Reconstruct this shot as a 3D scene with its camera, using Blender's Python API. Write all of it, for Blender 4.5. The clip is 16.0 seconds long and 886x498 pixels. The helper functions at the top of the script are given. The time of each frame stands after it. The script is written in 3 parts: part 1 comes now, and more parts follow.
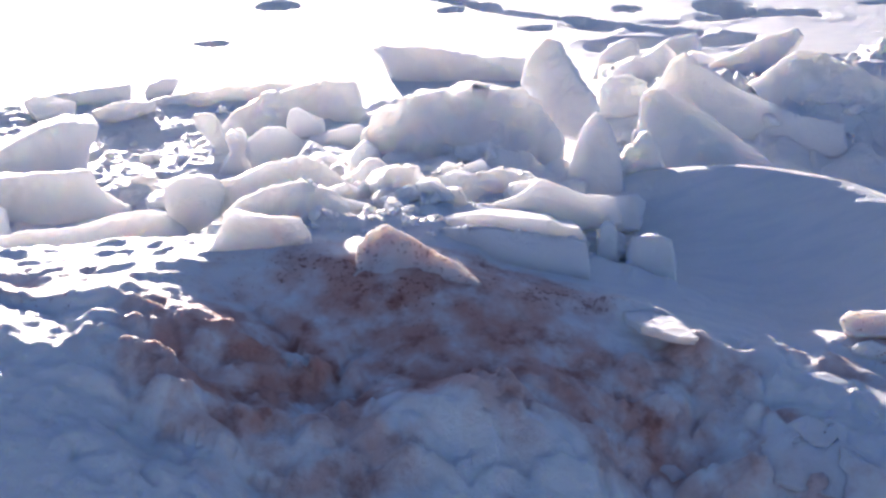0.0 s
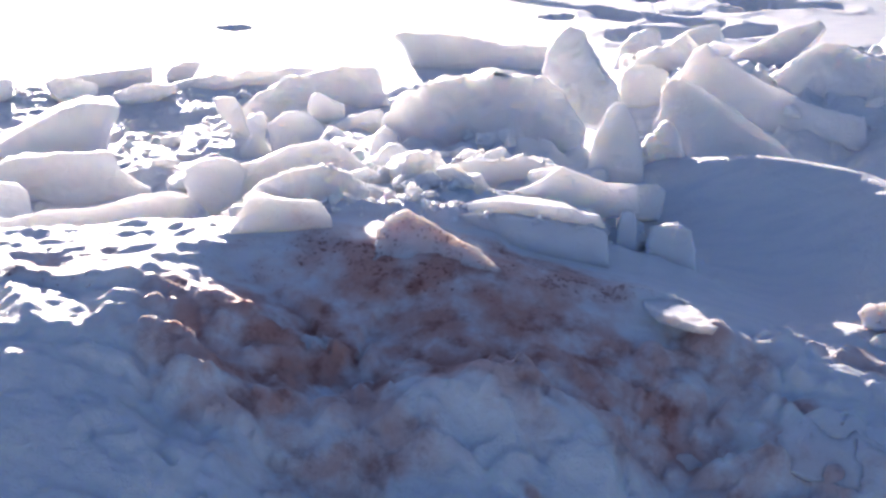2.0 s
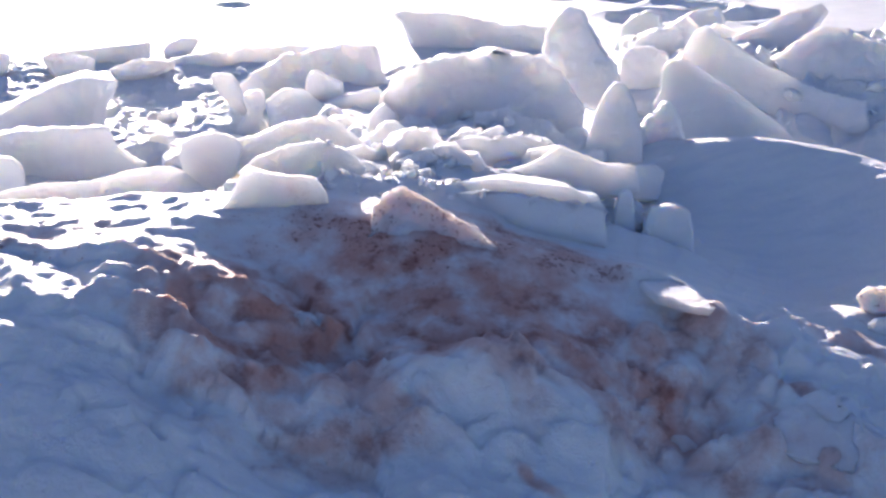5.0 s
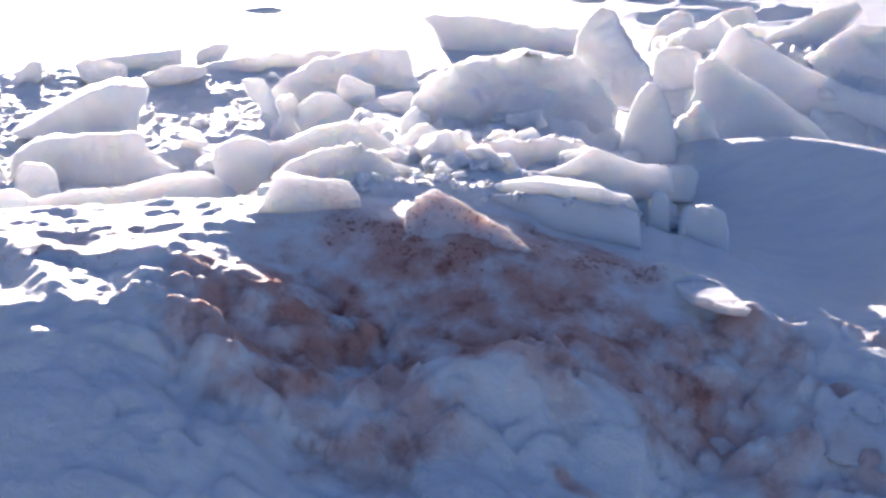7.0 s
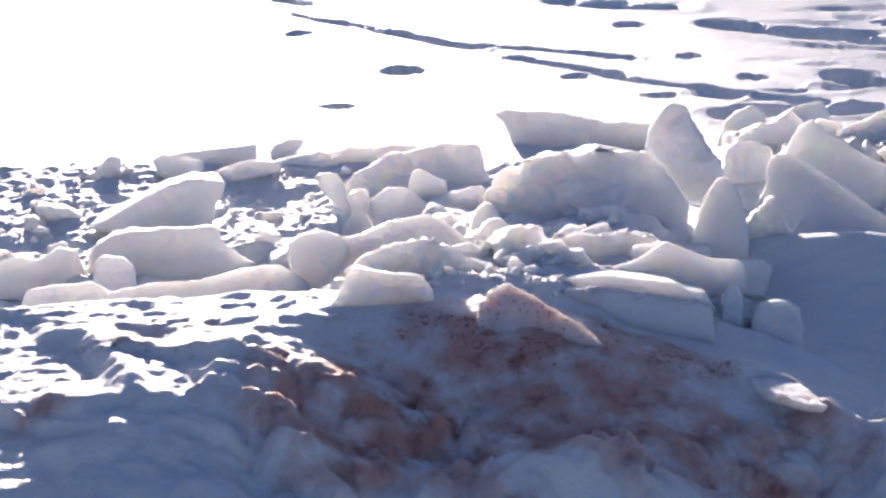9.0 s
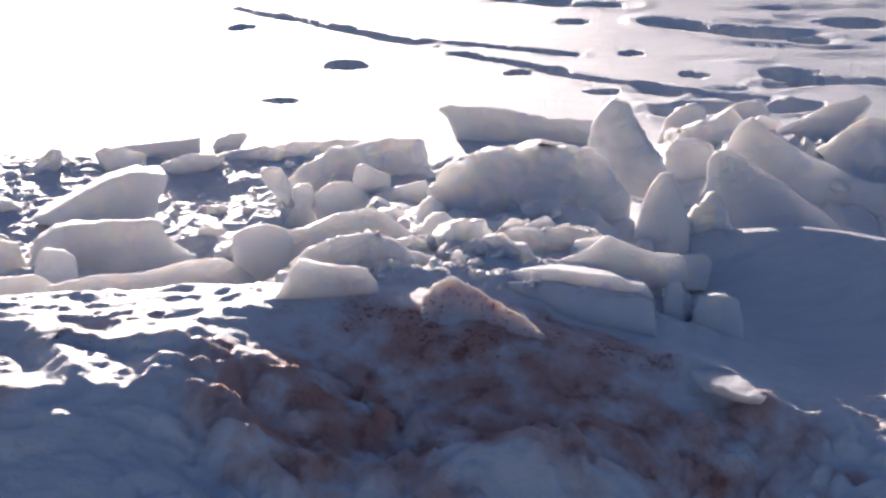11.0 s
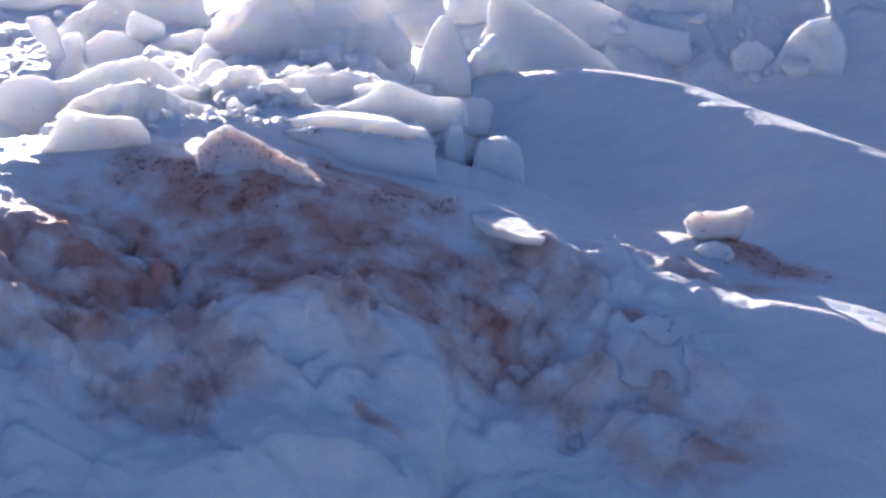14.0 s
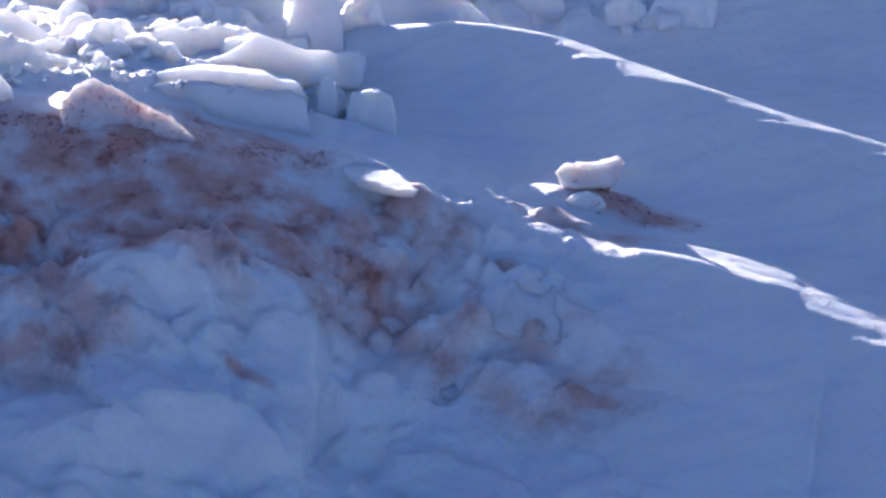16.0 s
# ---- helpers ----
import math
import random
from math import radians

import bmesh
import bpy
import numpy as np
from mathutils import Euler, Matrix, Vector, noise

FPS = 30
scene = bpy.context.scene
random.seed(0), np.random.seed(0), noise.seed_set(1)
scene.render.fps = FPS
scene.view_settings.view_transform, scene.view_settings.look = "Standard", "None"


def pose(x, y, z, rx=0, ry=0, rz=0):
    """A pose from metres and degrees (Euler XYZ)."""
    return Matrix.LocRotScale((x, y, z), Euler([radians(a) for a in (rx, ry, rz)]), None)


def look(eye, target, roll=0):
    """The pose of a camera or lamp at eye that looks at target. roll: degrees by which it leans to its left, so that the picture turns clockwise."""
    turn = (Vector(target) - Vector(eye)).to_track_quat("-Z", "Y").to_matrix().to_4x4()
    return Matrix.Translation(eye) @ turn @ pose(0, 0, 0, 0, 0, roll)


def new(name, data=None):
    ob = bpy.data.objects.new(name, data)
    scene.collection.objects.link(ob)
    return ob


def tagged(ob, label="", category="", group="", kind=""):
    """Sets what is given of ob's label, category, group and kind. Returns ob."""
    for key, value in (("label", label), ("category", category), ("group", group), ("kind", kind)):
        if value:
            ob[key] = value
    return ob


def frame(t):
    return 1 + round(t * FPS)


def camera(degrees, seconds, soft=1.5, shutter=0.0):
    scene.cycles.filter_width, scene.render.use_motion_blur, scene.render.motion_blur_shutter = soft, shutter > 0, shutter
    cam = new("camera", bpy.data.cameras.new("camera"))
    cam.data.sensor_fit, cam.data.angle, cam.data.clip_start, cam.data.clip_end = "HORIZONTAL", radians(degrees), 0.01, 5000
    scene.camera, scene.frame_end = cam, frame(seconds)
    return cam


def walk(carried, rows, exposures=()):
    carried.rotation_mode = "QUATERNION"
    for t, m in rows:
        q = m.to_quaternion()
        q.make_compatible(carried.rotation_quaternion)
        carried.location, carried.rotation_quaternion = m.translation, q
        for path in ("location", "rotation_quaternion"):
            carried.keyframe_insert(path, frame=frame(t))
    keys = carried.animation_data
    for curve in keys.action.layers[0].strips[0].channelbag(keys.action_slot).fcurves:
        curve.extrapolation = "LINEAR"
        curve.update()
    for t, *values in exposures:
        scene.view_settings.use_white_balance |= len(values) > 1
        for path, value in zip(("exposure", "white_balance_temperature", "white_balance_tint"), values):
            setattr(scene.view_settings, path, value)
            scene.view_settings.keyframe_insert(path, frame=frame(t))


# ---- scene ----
# ---------------------------------------------------------------- camera
cam = camera(33.56, 16.0, soft=2.6)
PATH = [
    (0, pose(0.0072, -0.0051, 1.6391, 69.563, 0.497, -2.716)),
    (0.5, pose(0.0033, -0.0046, 1.6357, 69.281, 0.451, -2.347)),
    (1, pose(0.0041, -0.0064, 1.6346, 69.067, 0.777, -1.925)),
    (1.5, pose(0.0007, -0.0114, 1.6340, 69.015, 0.472, -1.469)),
    (2, pose(-0.0011, -0.0135, 1.6350, 69.123, -0.152, -1.796)),
    (2.5, pose(0.0017, -0.0076, 1.6292, 68.948, -0.000, -1.937)),
    (3, pose(0.0016, -0.0033, 1.6277, 68.670, -0.100, -1.874)),
    (3.2, pose(0.0019, -0.0031, 1.6274, 68.559, 0.370, -2.064)),
    (5.3, pose(0.0051, 0.0104, 1.6125, 68.436, -0.868, -1.586)),
    (5.5, pose(0.0034, 0.0131, 1.6123, 68.349, -0.182, -1.885)),
    (6, pose(0.0031, 0.0164, 1.6105, 67.796, -0.196, -1.906)),
    (6.5, pose(0.0029, 0.0216, 1.6073, 67.896, 0.035, -1.559)),
    (7, pose(0.0011, 0.0181, 1.6058, 68.627, 0.090, -0.629)),
    (7.5, pose(-0.0053, 0.0129, 1.6085, 69.629, 0.510, 0.501)),
    (8, pose(-0.0075, 0.0043, 1.6142, 70.813, 0.374, 1.529)),
    (8.5, pose(-0.0062, 0.0023, 1.6152, 71.683, 0.494, 2.144)),
    (8.7, pose(-0.0069, 0.0024, 1.6137, 72.031, 0.711, 2.147)),
    (10.8, pose(-0.0153, -0.0183, 1.6142, 72.691, -0.067, 0.267)),
    (11, pose(-0.0122, -0.0179, 1.6113, 72.134, -0.083, -0.118)),
    (11.5, pose(-0.0079, -0.0143, 1.6049, 70.774, 0.029, -1.104)),
    (12, pose(-0.0028, -0.0122, 1.6033, 69.515, 0.089, -2.106)),
    (12.5, pose(-0.0000, -0.0000, 1.6000, 68.397, -0.057, -3.460)),
    (13, pose(0.0055, 0.0118, 1.5946, 67.352, -0.476, -5.290)),
    (13.5, pose(0.0144, 0.0186, 1.5850, 66.799, -1.132, -6.819)),
    (14, pose(0.0216, 0.0299, 1.5796, 66.510, -1.471, -8.198)),
    (14.5, pose(0.0308, 0.0361, 1.5714, 66.023, -1.476, -9.725)),
    (15, pose(0.0349, 0.0351, 1.5684, 65.557, -2.043, -10.824)),
    (15.5, pose(0.0420, 0.0333, 1.5638, 65.248, -2.226, -11.906)),
    (16, pose(0.0468, 0.0301, 1.5606, 65.111, -2.595, -12.644)),
]
walk(cam, PATH, [(0, 1.95, 5350, 32), (6.5, 2.05, 5300, 32), (8.7, 1.8, 5450, 32), (11, 1.2, 5450, 33), (12.5, 1.6, 5250, 32), (14.5, 2.05, 5000, 33), (16, 2.1, 4850, 33)])

# ---------------------------------------------------------------- world and sun
SUN_TURN, SUN_UP = -12.0, 10.0          # degrees: to the left of +y, above the horizon
world = bpy.data.worlds.new("sky")
scene.world = world
world.use_nodes = True
wt = world.node_tree
sky = wt.nodes.new("ShaderNodeTexSky")
sky.sky_type = "NISHITA"
sky.sun_disc = False
sky.sun_elevation = radians(SUN_UP)
sky.ozone_density = 1.6
sky.sun_rotation = radians(SUN_TURN)
wt.links.new(sky.outputs[0], wt.nodes["Background"].inputs[0])
wt.nodes["Background"].inputs[1].default_value = 0.034
sun = new("sun", bpy.data.lights.new("sun", "SUN"))
sun.data.energy, sun.data.angle, sun.data.color = 3.0, radians(0.5), (1.0, 0.86, 0.56)
a, e = radians(SUN_TURN), radians(SUN_UP)
sun.matrix_world = look((0, 0, 0), (-math.sin(a) * math.cos(e), -math.cos(a) * math.cos(e), -math.sin(e)))


# ---------------------------------------------------------------- materials
def node(nt, kind, **values):
    n = nt.nodes.new(kind)
    for k, v in values.items():
        n.inputs[k].default_value = v
    return n


def math_node(nt, op, a, b=None, clamp=False):
    n = nt.nodes.new("ShaderNodeMath")
    n.operation, n.use_clamp = op, clamp
    for i, v in enumerate((a, b)):
        if v is None:
            continue
        if isinstance(v, (int, float)):
            n.inputs[i].default_value = v
        else:
            nt.links.new(v, n.inputs[i])
    return n.outputs[0]


def noise_node(nt, coord, scale, detail=4.0, rough=0.55):
    n = node(nt, "ShaderNodeTexNoise", Scale=scale, Detail=detail, Roughness=rough)
    nt.links.new(coord, n.inputs["Vector"])
    return n.outputs["Fac"]


def ramp(nt, value, lo, hi):
    n = nt.nodes.new("ShaderNodeMapRange")
    n.interpolation_type = "SMOOTHSTEP"
    nt.links.new(value, n.inputs[0])
    n.inputs[1].default_value, n.inputs[2].default_value = lo, hi
    return n.outputs[0]


def patch(nt, coord, x, y, rx, ry, turn, hard=0.5):
    """A soft oval on the ground plan, 1 inside and 0 outside."""
    m = nt.nodes.new("ShaderNodeMapping")
    m.vector_type = "TEXTURE"
    nt.links.new(coord, m.inputs[0])
    m.inputs["Location"].default_value = (x, y, 0)
    m.inputs["Rotation"].default_value = (0, 0, radians(turn))
    m.inputs["Scale"].default_value = (rx, ry, 1000)
    v = nt.nodes.new("ShaderNodeVectorMath")
    v.operation = "LENGTH"
    nt.links.new(m.outputs[0], v.inputs[0])
    return ramp(nt, v.outputs["Value"], 1.0, hard)


def mix(nt, fac, a, b):
    n = nt.nodes.new("ShaderNodeMix")
    n.data_type = "RGBA"
    nt.links.new(fac, n.inputs[0])
    for sock, v in ((n.inputs[6], a), (n.inputs[7], b)):
        if isinstance(v, tuple):
            sock.default_value = (*v, 1)
        else:
            nt.links.new(v, sock)
    return n.outputs[2]


# reddish brown stain: ovals on the plan x, y, half sizes, turn, strength
STAINS = [(0.10, 2.92, 0.75, 0.46, -18, 1.0), (-0.25, 2.78, 0.48, 0.42, 0, 1.0), (0.45, 2.78, 0.50, 0.28, -38, 0.95),
          (0.30, 3.14, 0.40, 0.14, -12, 0.9), (-0.75, 3.05, 0.34, 0.20, 10, 0.6), (1.05, 2.90, 0.34, 0.10, -30, 0.6),
          (0.80, 2.50, 0.45, 0.22, -38, 0.65), (-0.15, 2.55, 0.40, 0.22, 0, 0.7), (1.20, 2.98, 0.30, 0.09, -35, 0.9), (0.566, 2.73, 0.06, 0.09, 0, 1.0), (0.59, 2.655, 0.08, 0.05, -30, 0.9), (0.763, 2.65, 0.05, 0.08, 10, 0.9), (0.66, 2.88, 0.32, 0.13, -30, 0.75),
          (0.84, 2.72, 0.07, 0.05, -20, 0.9), (0.93, 2.37, 0.12, 0.04, -25, 0.8), (0.28, 2.42, 0.10, 0.03, -40, 0.8), (-0.90, 2.72, 0.16, 0.08, 20, 0.75)]

# strewn dark red flecks along the crest, in the same terms
FLECKS = [(0.30, 3.13, 0.45, 0.14, -14, 1.0), (-0.20, 3.12, 0.38, 0.12, 6, 0.9), (-0.80, 2.95, 0.36, 0.22, 10, 0.9), (1.20, 2.98, 0.32, 0.10, -35, 1.0), (0.05, 3.02, 0.24, 0.12, -20, 1.0)]


def snow(name, stained, clots=1.0, depth=0.018, tone=(0.92, 0.92, 0.915), coarse=1.6, streaks=0.1):
    m = bpy.data.materials.new(name)
    m.use_nodes = True
    nt = m.node_tree
    bsdf = nt.nodes["Principled BSDF"]
    pos = nt.nodes.new("ShaderNodeNewGeometry").outputs["Position"]
    big, fine = noise_node(nt, pos, 5.0), noise_node(nt, pos, 90.0)
    col = mix(nt, ramp(nt, big, 0.35, 0.7), (0.88, 0.88, 0.89), tone)
    streak = nt.nodes.new("ShaderNodeMapping")
    nt.links.new(pos, streak.inputs[0])
    streak.inputs["Rotation"].default_value = (0, 0, radians(38))
    streak.inputs["Scale"].default_value = (3.0, 14.0, 5.0)
    col = mix(nt, math_node(nt, "MULTIPLY", ramp(nt, noise_node(nt, streak.outputs[0], 1.6, 5.0, 0.6), 0.40, 0.72), streaks), col, (0.62, 0.68, 0.77))
    if stained:
        total = None
        for x, y, rx, ry, turn, k in STAINS:
            one = math_node(nt, "MULTIPLY", patch(nt, pos, x, y, rx, ry, turn, 0.25), k)
            total = one if total is None else math_node(nt, "MAXIMUM", total, one)
        fleck = None
        for x, y, rx, ry, turn, k in FLECKS:
            one = math_node(nt, "MULTIPLY", patch(nt, pos, x, y, rx, ry, turn, 0.25), k)
            fleck = one if fleck is None else math_node(nt, "MAXIMUM", fleck, one)
        clot = noise_node(nt, pos, 10.0, 4.0, 0.55)
        speck = noise_node(nt, pos, 75.0, 3.0, 0.65)
        wet = math_node(nt, "MULTIPLY", ramp(nt, math_node(nt, "ADD", clot, math_node(nt, "MULTIPLY", total, 0.22)), 0.44, 0.84), total)
        dots = math_node(nt, "MULTIPLY", ramp(nt, math_node(nt, "ADD", speck, math_node(nt, "MULTIPLY", clot, 0.5)), 0.84, 0.95), fleck)
        col = mix(nt, math_node(nt, "MULTIPLY", wet, 0.95 * clots), col, (0.62, 0.33, 0.26))
        dark = math_node(nt, "MULTIPLY", wet, ramp(nt, noise_node(nt, pos, 16.0, 5.0, 0.6), 0.46, 0.70))
        col = mix(nt, math_node(nt, "MULTIPLY", dark, 0.85 * clots), col, (0.30, 0.12, 0.095))
        col = mix(nt, math_node(nt, "MULTIPLY", dots, 0.8), col, (0.20, 0.05, 0.04))
    nt.links.new(col, bsdf.inputs["Base Color"])
    bsdf.inputs["Roughness"].default_value = 0.42
    bsdf.inputs["Specular IOR Level"].default_value = 0.15
    bsdf.inputs["Subsurface Weight"].default_value = 1.0
    bsdf.inputs["Subsurface Radius"].default_value = (1.0, 0.88, 0.70)
    bsdf.inputs["Subsurface Scale"].default_value = depth
    bump = node(nt, "ShaderNodeBump", Strength=0.6, Distance=0.009)
    nt.links.new(math_node(nt, "ADD", math_node(nt, "ADD", fine, math_node(nt, "MULTIPLY", noise_node(nt, pos, 34.0), coarse)), noise_node(nt, pos, 420.0, 2.0)), bump.inputs["Height"])
    nt.links.new(bump.outputs[0], bsdf.inputs["Normal"])
    return m


STAINED, SPECKLED = snow("stained_snow", True, depth=0.010, coarse=3.0, streaks=0.3), snow("speckled_snow", True, 0.4, 0.095, (0.97, 0.96, 0.935))
# SPECKLED with less glow and a lower tone, so its blocks look shaded
DIMMED = snow("dimmed_snow", True, 0.4, 0.045)
CRUMB_DIM = snow("crumb_dim_snow", True, 0.4, 0.015, (0.96, 0.955, 0.94))


# ---------------------------------------------------------------- ground
def lattice(x, y, seed):
    """Smooth value noise on the plan, -1 to 1."""
    xi, yi = np.floor(x).astype(np.int64), np.floor(y).astype(np.int64)
    fx, fy = x - xi, y - yi
    fx, fy = fx * fx * (3 - 2 * fx), fy * fy * (3 - 2 * fy)

    def h(i, j):
        v = np.sin((i * 127.1 + j * 311.7 + seed * 74.7)) * 43758.5453
        return (v - np.floor(v)) * 2 - 1

    return (h(xi, yi) * (1 - fx) + h(xi + 1, yi) * fx) * (1 - fy) + (h(xi, yi + 1) * (1 - fx) + h(xi + 1, yi + 1) * fx) * fy


def fractal(x, y, scale, octaves, seed, gain=0.5):
    total, amp = 0 * x, 1.0
    for k in range(octaves):
        c, s = math.cos(k * 1.1 + seed), math.sin(k * 1.1 + seed)
        total = total + amp * lattice((x * c - y * s) * scale, (x * s + y * c) * scale, seed + k)
        scale, amp = scale * 2.03, amp * gain
    return total


# crest lines of the two snow ridges: x, y, height
FRONT = [(-2.8, 2.4, 0.26), (-1.3, 2.4, 0.34), (-0.776, 2.537, 0.38), (-0.721, 2.681, 0.41), (-0.538, 2.96, 0.43), (-0.393, 3.222, 0.45), (0.017, 3.203, 0.45), (0.221, 3.088, 0.41), (0.552, 3.056, 0.338), (0.80, 2.95, 0.250), (1.043, 2.80, 0.225), (1.234, 2.638, 0.228), (1.40, 2.51, 0.207), (1.56, 2.42, 0.190), (2.0, 1.9, 0.15)]
BACK = [(0.30, 4.22, 0.27), (0.60, 4.08, 0.325), (0.80, 3.98, 0.365), (0.99, 3.882, 0.402), (1.203, 3.767, 0.405), (1.47, 3.383, 0.39), (1.623, 3.197, 0.375), (1.845, 2.975, 0.35), (2.062, 2.755, 0.32), (2.6, 2.2, 0.27)]
# rubble row behind; its unseen right end is raised to shade the plain
REAR = [(0.9, 5.7, 0.1), (1.7, 5.7, 0.22), (2.6, 5.4, 0.38), (4.2, 5.0, 0.40)]



def flowing(nodes, steps=6):
    """The same line with smooth bends between its nodes."""
    p = np.array([nodes[0], *nodes, nodes[-1]])
    out = []
    for i in range(1, len(p) - 2):
        for t in np.arange(steps) / steps:
            out.append(0.5 * (2 * p[i] + (p[i + 1] - p[i - 1]) * t + (2 * p[i - 1] - 5 * p[i] + 4 * p[i + 1] - p[i + 2]) * t * t + (3 * p[i] - p[i - 1] - 3 * p[i + 1] + p[i + 2]) * t ** 3))
    return [tuple(v) for v in out] + [tuple(p[-1])]


def ridge(x, y, nodes, near, far, soft):
    best, crest, side = np.full(np.shape(x), 99.0), np.zeros(np.shape(x)), np.zeros(np.shape(x))
    for (x0, y0, z0), (x1, y1, z1) in zip(nodes, nodes[1:]):
        dx, dy = x1 - x0, y1 - y0
        s = np.clip(((x - x0) * dx + (y - y0) * dy) / (dx * dx + dy * dy), 0, 1)
        d = np.hypot(x - x0 - s * dx, y - y0 - s * dy)
        closer = d < best
        crest = np.where(closer, z0 + s * (z1 - z0), crest)
        side = np.where(closer, ((x - x0) * dy - (y - y0) * dx) / math.hypot(dx, dy) / (d + 1e-6), side)
        best = np.minimum(best, d)
    slope = far + (near - far) * np.clip(side * 0.8 + 0.5, 0, 1)
    return crest - slope * (np.sqrt(best * best + soft * soft) - soft)


def smooth_max(a, b, k):
    return 0.5 * (a + b + np.sqrt((a - b) ** 2 + k * k))


# footprints: x, y, half length, stretch along y, depth
HOLES = [
    (-0.82, 7.50, 0.070, 0.95, 0.10),
    (-1.35, 9.82, 0.091, 0.95, 0.10),
    (-0.55, 8.44, 0.121, 0.95, 0.09),
    (0.43, 8.27, 0.065, 0.95, 0.08),
    (0.90, 10.02, 0.097, 0.95, 0.08),
    (0.84, 7.72, 0.076, 0.95, 0.08),
    (1.98, 8.21, 0.145, 0.95, 0.10),
    (2.83, 10.06, 0.233, 0.95, 0.12),
    (1.44, 8.24, 0.081, 0.95, 0.08),
    (1.17, 8.87, 0.069, 0.95, 0.08)]
TRACKS = [
    ([(1.578, 10.006), (1.739, 9.816), (2.026, 9.547), (2.303, 9.463)], 0.168, 0.128),
    ([(0.513, 11.231), (0.921, 10.942), (1.245, 10.832)], 0.168, 0.128),
    ([(-1.491, 10.594), (-1.192, 10.281), (-0.852, 9.989)], 0.070, 0.072),
    ([(-0.826, 9.895), (-0.484, 9.533), (-0.148, 9.215)], 0.077, 0.072),
    ([(-0.077, 9.279), (0.313, 9.115), (0.800, 8.827)], 0.049, 0.048),
    ([(0.098, 8.839), (0.363, 8.620), (0.598, 8.372)], 0.063, 0.056),
    ([(0.642, 8.306), (0.849, 8.106), (1.047, 7.920), (1.211, 7.768)], 0.084, 0.080),
    ([(1.115, 7.737), (1.313, 7.651), (1.632, 7.592)], 0.105, 0.080),
    ([(1.138, 7.275), (1.494, 7.342), (1.854, 7.399)], 0.105, 0.080),
    ([(1.822, 7.922), (2.172, 8.081), (2.437, 7.926)], 0.084, 0.064),
    ([(-2.213, 12.041), (-1.760, 11.458), (-1.459, 11.156)], 0.140, 0.112)]
LEDGES = [
    ([(0.756, 2.589), (0.775, 2.649), (0.909, 2.597), (0.998, 2.475), (1.017, 2.422)], 0.03, 1.0, 0.25),
    ([(0.616, 2.454), (0.649, 2.520), (0.721, 2.514), (0.765, 2.457), (0.820, 2.386)], 0.03, 1.0, 0.25),
    ([(0.059, 2.555), (0.078, 2.622), (0.145, 2.645), (0.253, 2.622), (0.335, 2.567), (0.425, 2.497), (0.488, 2.405)], 0.04, 0.7, 0.34),
    ([(-0.012, 2.249), (0.023, 2.274), (0.080, 2.262)], 0.05, 1.0, 0.25),
    ([(0.024, 2.292), (0.074, 2.342), (0.243, 2.309), (0.284, 2.259)], 0.05, 1.0, 0.25),
    ([(0.83, 2.735), (0.891, 2.732), (0.955, 2.698)], 0.008, 1.1, 0.25),
    ([(1.16, 2.69), (1.25, 2.63), (1.36, 2.545)], 0.018, 0.5, 0.3),
    ([(1.05, 3.05), (1.17, 3.02)], 0.035, 0.4, 0.3),
    ([(-0.12, 3.38), (0.03, 3.40), (0.14, 3.34)], 0.03, 0.5, 0.25),
    ([(0.52, 3.36), (0.70, 3.30)], 0.03, 0.3, 0.3),
    ([(0.542, 3.050), (0.607, 3.050), (0.663, 3.005), (0.702, 2.914)], 0.03, 0.6, 0.45),
    ([(0.370, 2.414), (0.406, 2.440), (0.492, 2.431)], 0.03, 0.8, 0.25),
    ([(0.179, 2.641), (0.229, 2.690), (0.277, 2.709)], 0.03, 1.0, 0.3),
    ([(-0.180, 2.570), (-0.093, 2.614), (-0.004, 2.596), (0.065, 2.641)], 0.025, 1.0, 0.25),
    ([(-0.401, 2.633), (-0.337, 2.639), (-0.271, 2.632)], 0.03, 1.0, 0.25),
    ([(-1.379, 4.487), (-1.265, 4.617), (-1.170, 4.693), (-1.068, 4.749), (-0.916, 4.872), (-0.760, 4.877), (-0.514, 3.688)], 0.06, 0.7, 0.5),
    ([(-1.030, 3.132), (-0.943, 3.108), (-0.846, 2.941), (-0.734, 2.739)], 0.03, 0.8, 0.3),
    ([(-0.912, 2.743), (-0.828, 2.695), (-0.787, 2.718)], 0.03, 0.8, 0.3),
    ([(-0.822, 2.545), (-0.760, 2.562), (-0.745, 2.589)], 0.03, 0.8, 0.3),
    ([(-0.821, 2.994), (-0.709, 2.947), (-0.594, 2.928), (-0.546, 2.972)], 0.025, 0.8, 0.3)]


